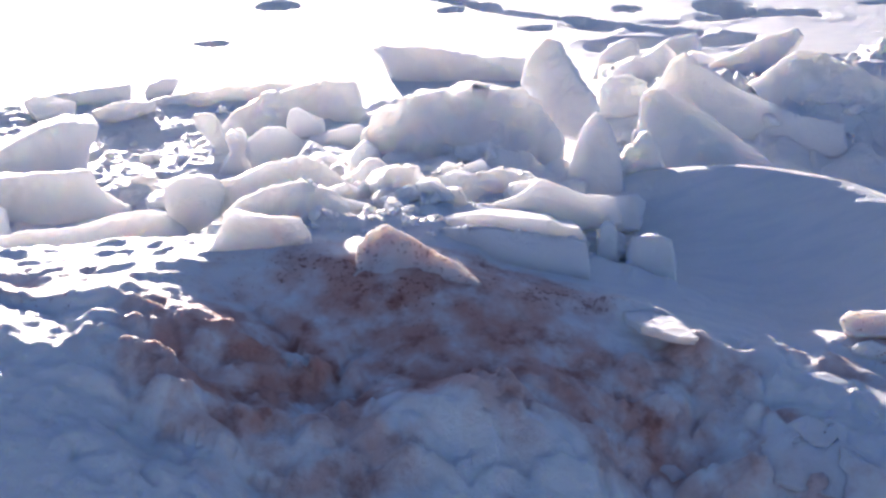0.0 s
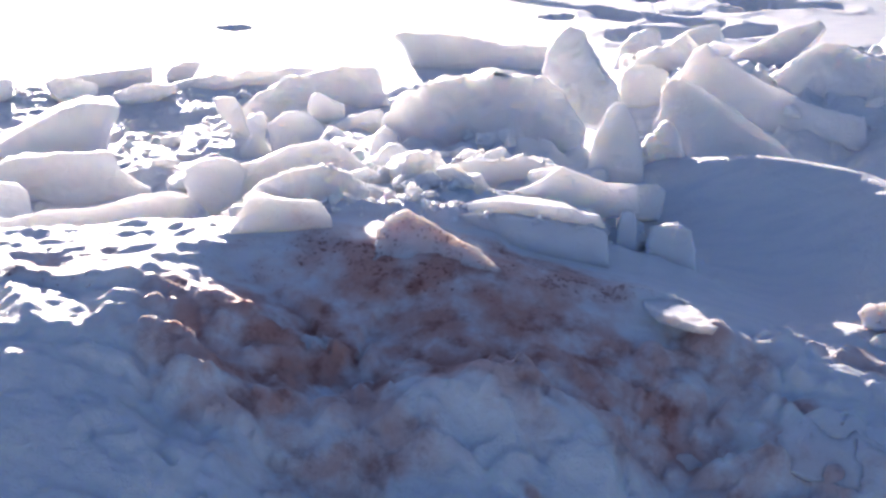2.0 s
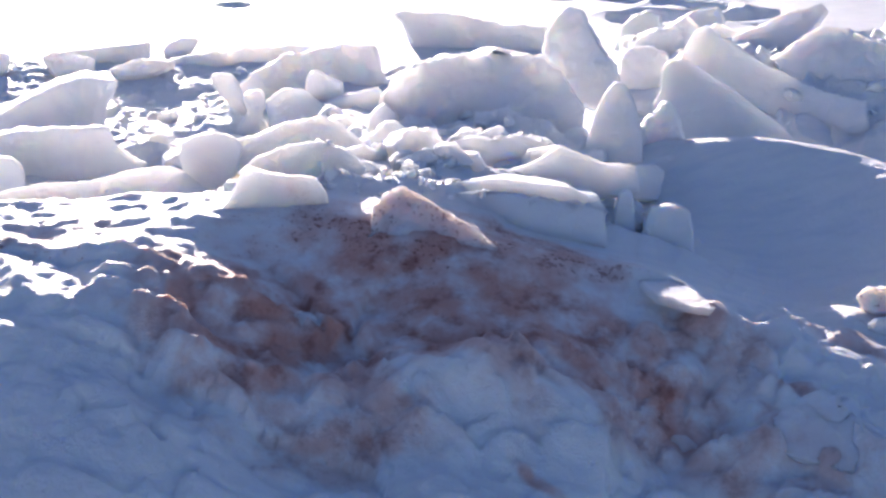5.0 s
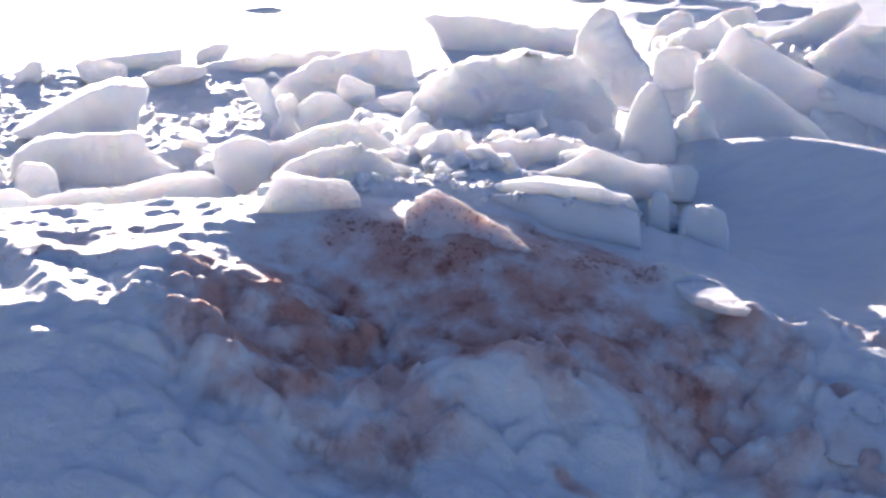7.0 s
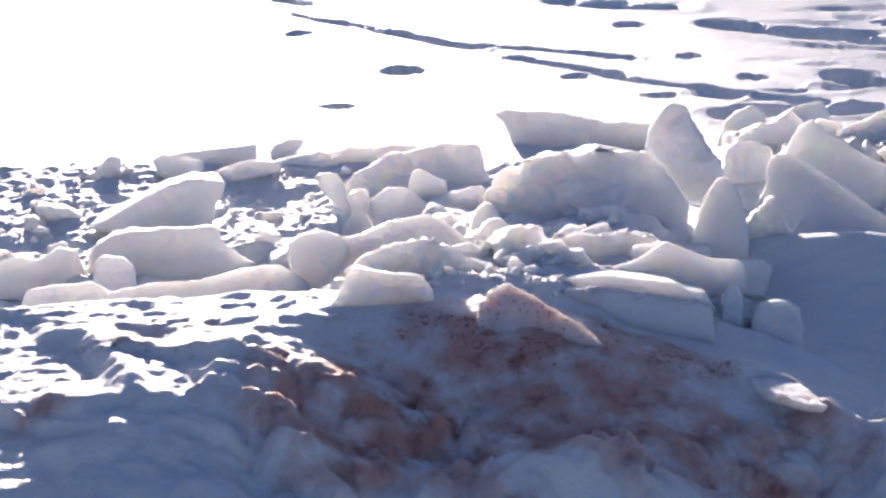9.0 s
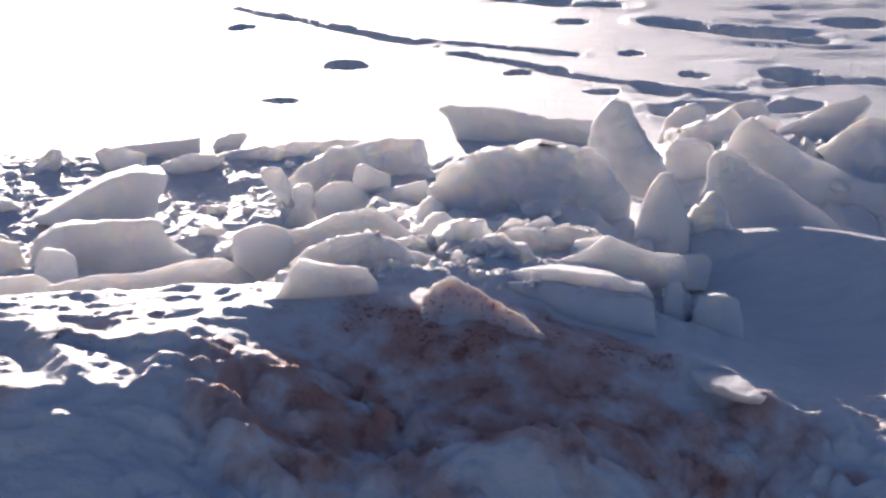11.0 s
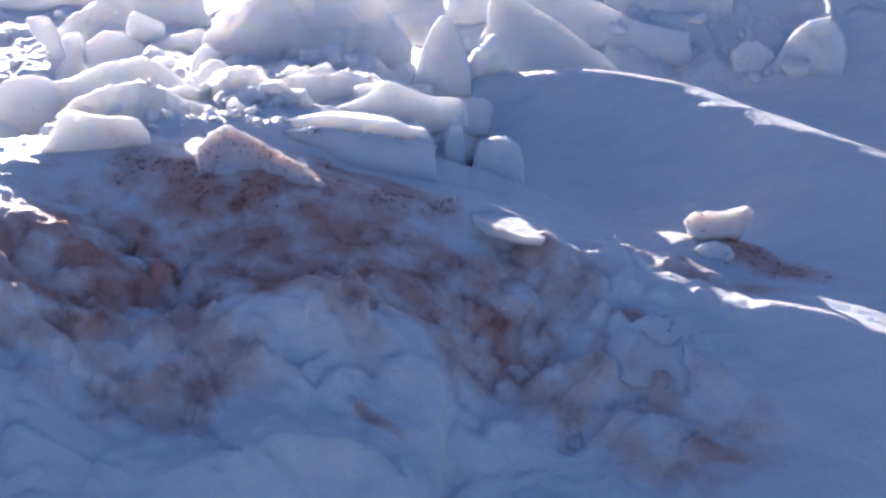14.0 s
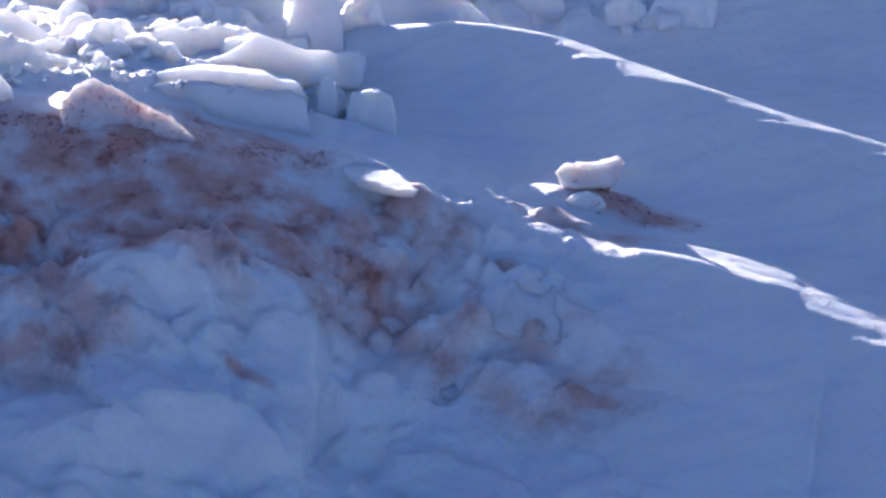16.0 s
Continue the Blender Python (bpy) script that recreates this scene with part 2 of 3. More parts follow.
def lumps(x, y, size, seed, share, power=1.0):
    """Clods of uneven size strewn over the plan, 0 to 1: rounded, or for power 0 broken into tilted wedges."""
    xi, yi = np.floor(x / size), np.floor(y / size)
    best = np.zeros(np.shape(x))

    def rnd(i, j, k):
        v = np.sin(i * 12.9898 + j * 78.233 + (seed + k) * 37.719) * 43758.5453
        return v - np.floor(v)

    for di in (-1, 0, 1):
        for dj in (-1, 0, 1):
            i, j = xi + di, yi + dj
            cx, cy = (i + 0.2 + 0.6 * rnd(i, j, 1)) * size, (j + 0.2 + 0.6 * rnd(i, j, 2)) * size
            r = size * (0.35 + 0.55 * rnd(i, j, 3))
            turn, flat = rnd(i, j, 5) * 3.14, 0.6 + 0.8 * rnd(i, j, 6)
            u = ((x - cx) * np.cos(turn) + (y - cy) * np.sin(turn)) * flat
            w = (-(x - cx) * np.sin(turn) + (y - cy) * np.cos(turn)) / flat
            d = np.sqrt(u * u + w * w) / r
            if power:
                shape = np.clip(1 - d * d, 0, 1) ** power * (0.5 + 0.5 * rnd(i, j, 7))
            else:
                side = np.maximum(np.abs(u) + 0.35 * np.abs(w), np.abs(w) * 0.9 + 0.2 * np.abs(u)) / r
                shape = np.clip((1 - side) * 3.5, 0, 1) ** 0.8 * (0.55 + 0.45 * rnd(i, j, 7)) * (0.62 + 0.38 * u / r + 0.2 * w / r)
            best = np.maximum(best, np.where(rnd(i, j, 4) < share, shape, 0))
    return best


def along(x, y, nodes):
    """Distance to a line on the plan, and how far to its near side, 0 to 1."""
    best, side = np.full(np.shape(x), 99.0), np.zeros(np.shape(x))
    for (x0, y0), (x1, y1) in zip(nodes, nodes[1:]):
        dx, dy = x1 - x0, y1 - y0
        s = np.clip(((x - x0) * dx + (y - y0) * dy) / (dx * dx + dy * dy), 0, 1)
        d = np.hypot(x - x0 - s * dx, y - y0 - s * dy)
        side = np.where(d < best, ((x - x0) * dy - (y - y0) * dx) / math.hypot(dx, dy) / (d + 1e-6), side)
        best = np.minimum(best, d)
    return best, np.clip(side * 0.8 + 0.5, 0, 1)


def window(v, lo, hi, soft):
    return np.clip((v - lo) / soft, 0, 1) * np.clip((hi - v) / soft, 0, 1)


def height(X, Y):
    x, y = X.ravel(), Y.ravel()
    wx, wy = x + 0.025 * fractal(x, y, 4.0, 2, 31), y + 0.025 * fractal(x, y, 4.0, 2, 41)
    z = 0.012 * np.clip((60 - np.abs(y)) / 40, 0, 1) * fractal(x, y * 0.7, 1.3, 2, 21)
    m = np.abs(x) + np.abs(y) < 14
    f = ridge(wx[m], wy[m], flowing(FRONT), 0.42, 0.19 - 0.13 * np.clip((-0.35 - x[m]) / 0.25, 0, 1), 0.06) - 0.55 * np.clip(y[m] - 3.32, 0, 0.8) * np.clip((-0.25 - x[m]) / 0.25, 0, 1)
    b = ridge(0.85 * x[m] + 0.15 * wx[m], 0.85 * y[m] + 0.15 * wy[m], flowing(BACK), 0.60, 0.50, 0.03)
    r = ridge(wx[m], wy[m], REAR, 0.50, 0.40, 0.12)
    z[m] = smooth_max(smooth_max(smooth_max(f, b, 0.10), r, 0.03), z[m], 0.04)

    def add(weight, shape):
        k = np.abs(weight) > 0
        z[k] += weight[k] * shape(x[k], y[k], wx[k], wy[k])

    # clods on the stained slope, rubble behind the crest, crust on the sunlit shoulder
    add((0.6 + 0.4 * np.clip((y - 2.4) / 0.2, 0, 1)) * window(y - 0.3 * np.abs(x - 0.1), 1.5, 2.92, 0.3) * window(x, -0.75, 1.15, 0.25),
        lambda x, y, u, v: 0.026 * lumps(u, v, 0.23, 1, 0.8, 0) + 0.052 * lumps(u + 0.3 * (v - u), v, 0.11, 2, 0.7, 0) + 0.024 * lumps(u, v, 0.05, 3, 0.5, 0) + 0.012 * fractal(x, y, 8.0, 3, 3))
    add(window(y, 3.3, 6.4, 0.25) * window(x + 0.1 * (y - 3.3), -2.6, 0.75, 0.2),
        lambda x, y, u, v: (0.06 - 0.035 * np.clip((-0.3 - x) / 0.3, 0, 1)) * lumps(u, v, 0.24, 4, 0.6, 0) + 0.022 * lumps(u, v, 0.09, 5, 0.6, 0) + 0.006 * fractal(x, y, 24.0, 2, 8))
    add(window(y, 4.9, 6.6, 0.3) * window(x, 0.9, 5.0, 0.2),
        lambda x, y, u, v: 0.13 * lumps(u, v, 0.36, 6, 0.7, 0) + 0.05 * lumps(u, v, 0.14, 7, 0.6, 0))
    add(window(y + 0.5 * x, 1.2, 3.25, 0.15) * window(x, -3.0, -0.3, 0.15),
        lambda x, y, u, v: 0.005 * fractal(x * 0.6, y * 1.5, 13.0, 3, 13) + 0.004 * lumps(u * 0.7, v, 0.07, 9, 0.5, 0) + 0.007 * lumps(u * 0.6, v, 0.028, 10, 0.5, 0))
    add(window(x, 0.7, 4.0, 0.3) * window(y, 1.0, 4.6, 0.3),
        lambda x, y, u, v: 0.0052 * fractal(x * 0.8 + y * 0.5, (y * 0.8 + x * 0.45) * 3.0, 6.0, 4, 17))
    add(window(y, 6.6, 14.0, 0.5) * window(x - 0.25 * (y - 6.5), 0.9, 6.0, 0.4),
        lambda x, y, u, v: -0.03 * lumps(x * 0.5, y, 0.22, 12, 0.3))
    for nodes, h, near, far in LEDGES:
        lo, hi = np.min(nodes, axis=0) - 0.3, np.max(nodes, axis=0) + 0.3
        k = (x > lo[0]) & (x < hi[0]) & (y > lo[1]) & (y < hi[1])
        d, front = along(wx[k] * 0.5 + x[k] * 0.5, wy[k] * 0.5 + y[k] * 0.5, nodes)
        z[k] += np.clip(h - (far + (near - far) * front) * (np.sqrt(d * d + 1e-4) - 0.01), 0, None)
    for hx, hy, w, stretch, deep in HOLES:
        k = np.hypot(x - hx, y - hy) < w * 4
        q = np.sqrt(((wx[k] - hx) / w) ** 2 + ((wy[k] - hy) / (w * stretch)) ** 2) + 0.22 * lattice(x[k] * 16, y[k] * 16, 3)
        z[k] -= deep * np.clip((1.1 - q) / 0.2, 0, 1)
    for nodes, w, deep in TRACKS:
        lo, hi = np.min(nodes, axis=0) - 0.6, np.max(nodes, axis=0) + 0.6
        k = (x > lo[0]) & (x < hi[0]) & (y > lo[1]) & (y < hi[1])
        d, front = along(wx[k], wy[k], nodes)
        z[k] += -deep * (0.65 + 0.5 * lattice(x[k] * 3, y[k] * 3, 7)) * np.clip((w * (1.0 + 0.5 * lattice(x[k] * 5, y[k] * 5, 9)) - d) / (w * 0.6), 0, 1) + 0.12 * deep * np.exp(-((d - w * 1.7) / (w * 0.4)) ** 2)
    add(window(y, 1.4, 11.0, 1.0) * window(x, -4.0, 5.0, 1.0) * np.where((x > 0.7) & (y < 5), 0.3, 1.0), lambda x, y, u, v: 0.0014 * fractal(x, y, 40.0, 2, 5))
    return z.reshape(X.shape)


def axis(lo, hi, step, reach, growth):
    """Even steps from lo to hi, then ever longer ones out to reach on both sides."""
    mid = list(np.arange(lo, hi, step))
    out, s, v = [], step, hi
    while v < reach:
        out.append(v)
        s *= growth
        v += s
    low, s, v = [], step, lo
    while v > -reach:
        s *= max(growth, 1.06)
        v -= s
        low.append(v)
    return np.array(low[::-1] + mid + out)


def grid_object(name, xs, ys, height, material):
    X, Y = np.meshgrid(xs, ys)
    Z = height(X, Y)
    co = np.stack([X, Y, Z], -1).reshape(-1, 3).astype(np.float32)
    nx, ny = len(xs), len(ys)
    i = (np.arange(ny - 1)[:, None] * nx + np.arange(nx - 1)[None, :]).reshape(-1)
    quads = np.stack([i, i + 1, i + nx + 1, i + nx], -1).reshape(-1).astype(np.int32)
    me = bpy.data.meshes.new(name)
    me.vertices.add(len(co))
    me.vertices.foreach_set("co", co.ravel())
    me.loops.add(len(quads))
    me.loops.foreach_set("vertex_index", quads)
    me.polygons.add(len(quads) // 4)
    me.polygons.foreach_set("loop_start", np.arange(0, len(quads), 4, dtype=np.int32))
    me.update(calc_edges=True)
    me.polygons.foreach_set("use_smooth", np.ones(len(quads) // 4, dtype=bool))
    me.materials.append(material)
    return new(name, me)


ground = grid_object("ground", axis(-2.0, 2.3, 0.009, 900, 1.04), axis(1.6, 6.0, 0.009, 900, 1.012), height, STAINED)
tagged(ground, "trampled white snow field heaped into a stained ridge", "snow", kind="structure")


# ---------------------------------------------------------------- blocks of snow
CLOUD = []
for size, kind in ((0.16, "CLOUDS"), (0.03, "CLOUDS"), (0.11, "VORONOI")):
    tex = bpy.data.textures.new("wear", kind)
    tex.noise_scale = size
    if kind == "CLOUDS":
        tex.noise_depth = 3
    CLOUD.append(tex)


def snow_block(name, label, place, turn, depth, lean, rough, outline, material):
    """A broken block: its outline as a thick slab, leaning back, edges rounded and faces worn."""
    bm = bmesh.new()
    front = [bm.verts.new((x, 0, z)) for x, z in outline]
    mid = Vector((sum(p[0] for p in outline), 0, sum(p[1] for p in outline))) / len(outline)
    back = [bm.verts.new((mid.x + (x - mid.x) * 0.9, depth, mid.z + (z - mid.z) * 0.9)) for x, z in outline]
    bm.faces.new(front[::-1])
    bm.faces.new(back)
    for i in range(len(front)):
        j = (i + 1) % len(front)
        bm.faces.new((front[i], front[j], back[j], back[i]))
    bmesh.ops.recalc_face_normals(bm, faces=bm.faces)
    me = bpy.data.meshes.new(name)
    bm.to_mesh(me)
    bm.free()
    me.materials.append(material)
    ob = new(name, me)
    ob.matrix_world = pose(*place, 0, 0, turn) @ pose(0, 0, 0, -lean, 0, 0)
    m = ob.modifiers.new("mass", "REMESH")
    m.mode, m.voxel_size, m.use_smooth_shade = "VOXEL", 0.0017 * max(place[1], 2.8), True
    m = ob.modifiers.new("rounding", "SMOOTH")
    m.factor, m.iterations = 0.5, 2
    size = max(p[0] for p in outline) - min(p[0] for p in outline)
    for tex, k in zip(CLOUD, (0.24 * min(size, 0.5), 0.030, 0.10 * min(size, 0.5))):
        m = ob.modifiers.new("wear", "DISPLACE")
        m.texture, m.texture_coords, m.mid_level, m.strength = tex, "GLOBAL", 0.5, k * rough
    m = ob.modifiers.new("softening", "SMOOTH")
    m.factor, m.iterations = 0.25, 1
    kinds = {"snow_slab": "snow slab", "snow_boulder": "snow block", "snow_chunk": "snow chunk"}
    return tagged(ob, label, kinds.get(name, "snow slab"), "broken snow blocks of the pile")


# name, label, place of the base, turn, thickness, lean back, wear, outline
BLOCKS = [
    ("snow_slab", "long flat white snow slab lying on the open plain", (0.292, 6.580, -0.058), -3.2, 0.3, 21, 0.3,
     [(-0.313, 0.216), (-0.266, 0.237), (-0.054, 0.223), (0.153, 0.194), (0.411, 0.166), (0.496, 0.028), (0.187, 0.026), (-0.123, 0.000), (-0.217, 0.051), (-0.273, 0.178)]),
    ("snow_boulder", "upright pointed white snow block", (0.612, 4.858, 0.225), -7.5, 0.22, 16, 0.6,
     [(-0.112, 0.182), (-0.099, 0.249), (-0.069, 0.311), (-0.034, 0.342), (0.007, 0.328), (0.041, 0.275), (0.082, 0.208), (0.134, 0.145), (0.166, 0.005), (-0.035, 0.000), (-0.081, 0.135)]),
    ("snow_boulder", "rounded white snow lump behind the pile", (1.117, 6.560, -0.068), -9.7, 0.25, 12, 0.5,
     [(-0.134, 0.051), (-0.091, 0.186), (-0.037, 0.233), (0.025, 0.251), (0.077, 0.237), (0.093, 0.167), (0.164, 0.024), (0.028, 0.005), (-0.125, 0.000)]),
    ("snow_boulder", "large shaded snow boulder with frosted top", (0.272, 4.433, 0.243), -3.3, 0.42, 23, 0.6,
     [(-0.316, 0.122), (-0.277, 0.190), (-0.205, 0.239), (-0.107, 0.269), (0.037, 0.291), (0.180, 0.266), (0.246, 0.213), (0.275, 0.159), (0.316, 0.102), (0.309, 0.007), (-0.066, 0.000), (-0.264, 0.024), (-0.316, 0.095)]),
    ("snow_boulder", "upright blue-white snow tooth with rounded tip", (0.618, 3.925, 0.271), -8.7, 0.12, 14, 0.15,
     [(-0.083, 0.105), (-0.066, 0.186), (-0.045, 0.243), (-0.015, 0.284), (0.008, 0.285), (0.033, 0.254), (0.051, 0.212), (0.074, 0.136), (0.085, 0.008), (-0.085, 0.000)]),
    ("snow_chunk", "small jagged spur of blue-white snow", (0.753, 3.981, 0.303), -9.8, 0.1, 12, 0.9,
     [(-0.071, 0.073), (-0.051, 0.118), (-0.037, 0.139), (-0.017, 0.136), (-0.000, 0.173), (0.015, 0.180), (0.029, 0.158), (0.043, 0.133), (0.062, 0.080), (0.072, 0.008), (-0.072, 0.000)]),
    ("snow_slab", "tilted triangular snow slab in shade", (1.007, 4.184, 0.191), -12.7, 0.3, 28, 0.15,
     [(-0.252, 0.209), (-0.230, 0.260), (-0.227, 0.336), (-0.206, 0.366), (-0.169, 0.371), (-0.098, 0.334), (0.025, 0.258), (0.164, 0.161), (0.252, 0.067), (0.041, 0.000), (-0.231, 0.051)]),
    ("snow_slab", "bright translucent snow slab leaning on the pile", (1.369, 5.193, 0.025), -14.9, 0.16, 26, 0.15,
     [(-0.366, 0.231), (-0.329, 0.299), (-0.294, 0.376), (-0.254, 0.405), (-0.209, 0.364), (-0.100, 0.305), (0.049, 0.237), (0.175, 0.188), (0.356, 0.162), (0.366, 0.026), (0.027, 0.000), (-0.293, 0.127)]),
    ("snow_slab", "thin angular snow plate in the pile", (0.431, 3.548, 0.343), -7.1, 0.16, 23, 0.12,
     [(-0.195, 0.061), (-0.123, 0.088), (-0.065, 0.112), (-0.016, 0.149), (0.036, 0.132), (0.094, 0.112), (0.173, 0.108), (0.186, 0.090), (0.195, 0.036), (0.026, 0.000), (-0.193, 0.035)]),
    ("snow_slab", "flat broad ice slab with sparkling rough edge", (0.320, 3.262, 0.317), -5.7, 0.1, 14, 0.12,
     [(-0.186, 0.106), (-0.180, 0.142), (-0.089, 0.144), (0.032, 0.134), (0.113, 0.123), (0.177, 0.112), (0.186, 0.018), (0.077, 0.000), (-0.168, 0.046)]),
    ("stained_slab", "broken snow slab speckled with reddish brown stains", (0.091, 2.989, 0.342), -2.0, 0.12, 50, 0.45,
     [(-0.147, 0.177), (-0.143, 0.222), (-0.114, 0.245), (-0.081, 0.259), (-0.042, 0.243), (0.023, 0.195), (0.088, 0.151), (0.136, 0.112), (0.157, 0.058), (0.050, 0.000), (-0.126, 0.011), (-0.157, 0.096)]),
    ("snow_boulder", "soft rounded snow block at the crest", (-0.269, 3.190, 0.410), 4.8, 0.22, 19, 0.3,
     [(-0.126, 0.052), (-0.106, 0.088), (-0.082, 0.127), (-0.069, 0.142), (-0.039, 0.135), (0.026, 0.117), (0.091, 0.109), (0.113, 0.078), (0.126, 0.038), (0.075, 0.000), (-0.108, 0.005)]),
    ("snow_slab", "curved wind-rounded snow slab", (-0.284, 3.737, 0.356), 4.7, 0.22, 26, 0.3,
     [(-0.205, 0.042), (-0.199, 0.069), (-0.148, 0.098), (-0.080, 0.111), (0.005, 0.148), (0.090, 0.162), (0.145, 0.125), (0.205, 0.080), (0.185, 0.025), (-0.059, 0.000), (-0.180, 0.003)]),
    ("snow_slab", "low crusted snow slab with frosted crumbs", (-0.223, 3.436, 0.406), 3.6, 0.25, 30, 0.5,
     [(-0.158, 0.053), (-0.115, 0.091), (-0.037, 0.119), (0.048, 0.133), (0.104, 0.106), (0.152, 0.066), (0.158, 0.001), (-0.137, 0.000)]),
    ("snow_boulder", "rounded snow block beside a curved slab", (-0.478, 3.666, 0.323), 8.0, 0.2, 16, 0.12,
     [(-0.084, 0.100), (-0.076, 0.137), (-0.034, 0.158), (0.018, 0.164), (0.063, 0.148), (0.084, 0.116), (0.058, 0.042), (-0.018, 0.000), (-0.071, 0.040)]),
    ("snow_boulder", "small rounded snow lump in shade", (-0.036, 4.358, 0.203), 0.6, 0.12, 12, 0.3,
     [(-0.056, 0.071), (-0.042, 0.131), (-0.003, 0.168), (0.039, 0.142), (0.053, 0.092), (0.056, 0.000), (-0.051, 0.000)]),
    ("snow_chunk", "row of small white snow crumbs", (0.120, 4.114, 0.289), -1.5, 0.14, 16, 0.6,
     [(-0.117, 0.028), (-0.095, 0.055), (-0.029, 0.079), (0.038, 0.080), (0.071, 0.098), (0.101, 0.097), (0.117, 0.060), (0.072, 0.010), (-0.095, 0.000)]),
    ("snow_slab", "long low snow plate with wavy top", (0.228, 3.746, 0.345), -3.6, 0.2, 23, 0.25,
     [(-0.192, 0.041), (-0.131, 0.081), (-0.071, 0.105), (-0.010, 0.111), (0.036, 0.103), (0.097, 0.119), (0.192, 0.098), (0.175, 0.041), (0.038, 0.000), (-0.176, 0.003)]),
    ("snow_chunk", "lumpy white crumb of broken snow", (0.178, 3.556, 0.345), -2.7, 0.12, 12, 0.4,
     [(-0.077, 0.063), (-0.066, 0.101), (-0.036, 0.125), (-0.007, 0.115), (0.030, 0.123), (0.053, 0.090), (0.077, 0.061), (0.060, 0.016), (-0.049, 0.000)]),
    ("snow_chunk", "small angular snow chip standing on edge", (-0.266, 5.346, 0.097), 2.9, 0.1, 16, 0.25,
     [(-0.074, 0.060), (-0.056, 0.117), (-0.027, 0.119), (0.020, 0.093), (0.071, 0.073), (0.074, 0.000), (-0.062, 0.002)]),
    ("snow_boulder", "large wind-rounded snow block in the back row", (-0.291, 5.681, -0.064), 3.4, 0.3, 21, 0.5,
     [(-0.445, 0.050), (-0.266, 0.186), (-0.152, 0.250), (-0.039, 0.281), (0.028, 0.290), (0.085, 0.304), (0.141, 0.294), (0.208, 0.278), (0.250, 0.193), (0.308, 0.041), (0.156, 0.000), (-0.274, 0.000)]),
    ("snow_boulder", "pale rounded snow block among rubble", (-0.363, 5.170, 0.005), 4.1, 0.18, 19, 0.25,
     [(-0.115, 0.140), (-0.090, 0.156), (-0.047, 0.187), (0.026, 0.185), (0.087, 0.136), (0.115, 0.073), (0.084, 0.000), (-0.093, 0.004)]),
    ("snow_slab", "sunlit translucent wedge of white snow", (-0.130, 5.216, 0.018), 1.6, 0.16, 21, 0.4,
     [(-0.141, 0.104), (-0.057, 0.143), (0.068, 0.168), (0.098, 0.123), (0.103, 0.017), (-0.072, 0.000)]),
    ("snow_chunk", "twisted upright piece of white snow", (-0.625, 5.454, -0.063), 6.5, 0.08, 12, 0.6,
     [(-0.083, 0.225), (-0.040, 0.238), (0.003, 0.232), (0.030, 0.194), (0.043, 0.129), (0.083, 0.013), (0.026, 0.000), (-0.012, 0.110), (-0.051, 0.166)]),
    ("snow_chunk", "knobbly upright piece of white snow", (-0.522, 5.209, -0.053), 5.8, 0.1, 12, 0.7,
     [(-0.033, 0.203), (-0.008, 0.222), (0.033, 0.223), (0.048, 0.195), (0.040, 0.133), (0.086, 0.015), (-0.051, 0.000), (-0.094, 0.027), (-0.021, 0.140)]),
    ("snow_chunk", "short white finger of broken snow", (-0.530, 5.858, -0.069), 5.2, 0.07, 12, 0.5,
     [(-0.079, 0.017), (-0.002, 0.125), (0.049, 0.141), (0.066, 0.117), (0.011, 0.078), (-0.044, 0.000)]),
    ("snow_boulder", "large undercut snow block in glare", (-1.262, 5.189, -0.060), 13.7, 0.35, 8, 0.25,
     [(-0.258, 0.114), (-0.158, 0.158), (-0.053, 0.210), (0.052, 0.254), (0.172, 0.272), (0.258, 0.256), (0.249, 0.216), (0.213, 0.168), (0.198, 0.098), (0.221, 0.000), (-0.168, 0.028), (-0.173, 0.092)]),
    ("snow_boulder", "low broad snow block under the undercut block", (-1.093, 4.621, -0.024), 13.8, 0.25, 16, 0.3,
     [(-0.253, 0.176), (-0.187, 0.218), (-0.086, 0.224), (0.154, 0.215), (0.193, 0.155), (0.277, 0.096), (0.270, 0.000), (-0.156, 0.024), (-0.277, 0.099)]),
    ("snow_boulder", "square-cut snow block at the pile edge", (-1.234, 6.228, -0.034), 10.9, 0.35, 12, 0.15,
     [(-0.171, 0.112), (0.043, 0.123), (0.176, 0.132), (0.176, 0.045), (-0.037, 0.000), (-0.176, 0.026)]),
    ("snow_chunk", "drooping white snow lump on the plain", (-1.462, 6.171, -0.022), 12.8, 0.25, 16, 0.5,
     [(-0.088, 0.036), (-0.027, 0.062), (0.046, 0.070), (0.087, 0.065), (0.088, 0.016), (-0.067, 0.000)]),
    ("snow_boulder", "low white snow block on the plain", (-0.602, 6.232, -0.059), 7.2, 0.3, 26, 0.4,
     [(-0.379, 0.097), (-0.219, 0.125), (-0.045, 0.150), (0.204, 0.153), (0.379, 0.133), (0.348, 0.011), (-0.100, 0.000), (-0.296, 0.036)]),
    ("snow_chunk", "sunlit ragged flat snow chunk on shaded slope", (1.119, 3.008, 0.272), -20.0, 0.06, 50, 0.35,
     [(-0.079, 0.042), (-0.060, 0.068), (0.005, 0.077), (0.063, 0.100), (0.079, 0.079), (0.073, 0.053), (0.056, 0.021), (-0.034, 0.000), (-0.066, 0.016)]),
    ("snow_chunk", "rounded pink-stained snow lump", (1.101, 2.961, 0.223), -19.9, 0.06, 25, 0.25,
     [(-0.049, 0.038), (-0.031, 0.053), (0.000, 0.061), (0.034, 0.052), (0.049, 0.034), (0.034, 0.003), (-0.035, 0.000)]),
    ("snow_chunk", "small rounded stub of blue-white snow", (0.571, 3.419, 0.265), -9.5, 0.08, 12, 0.3,
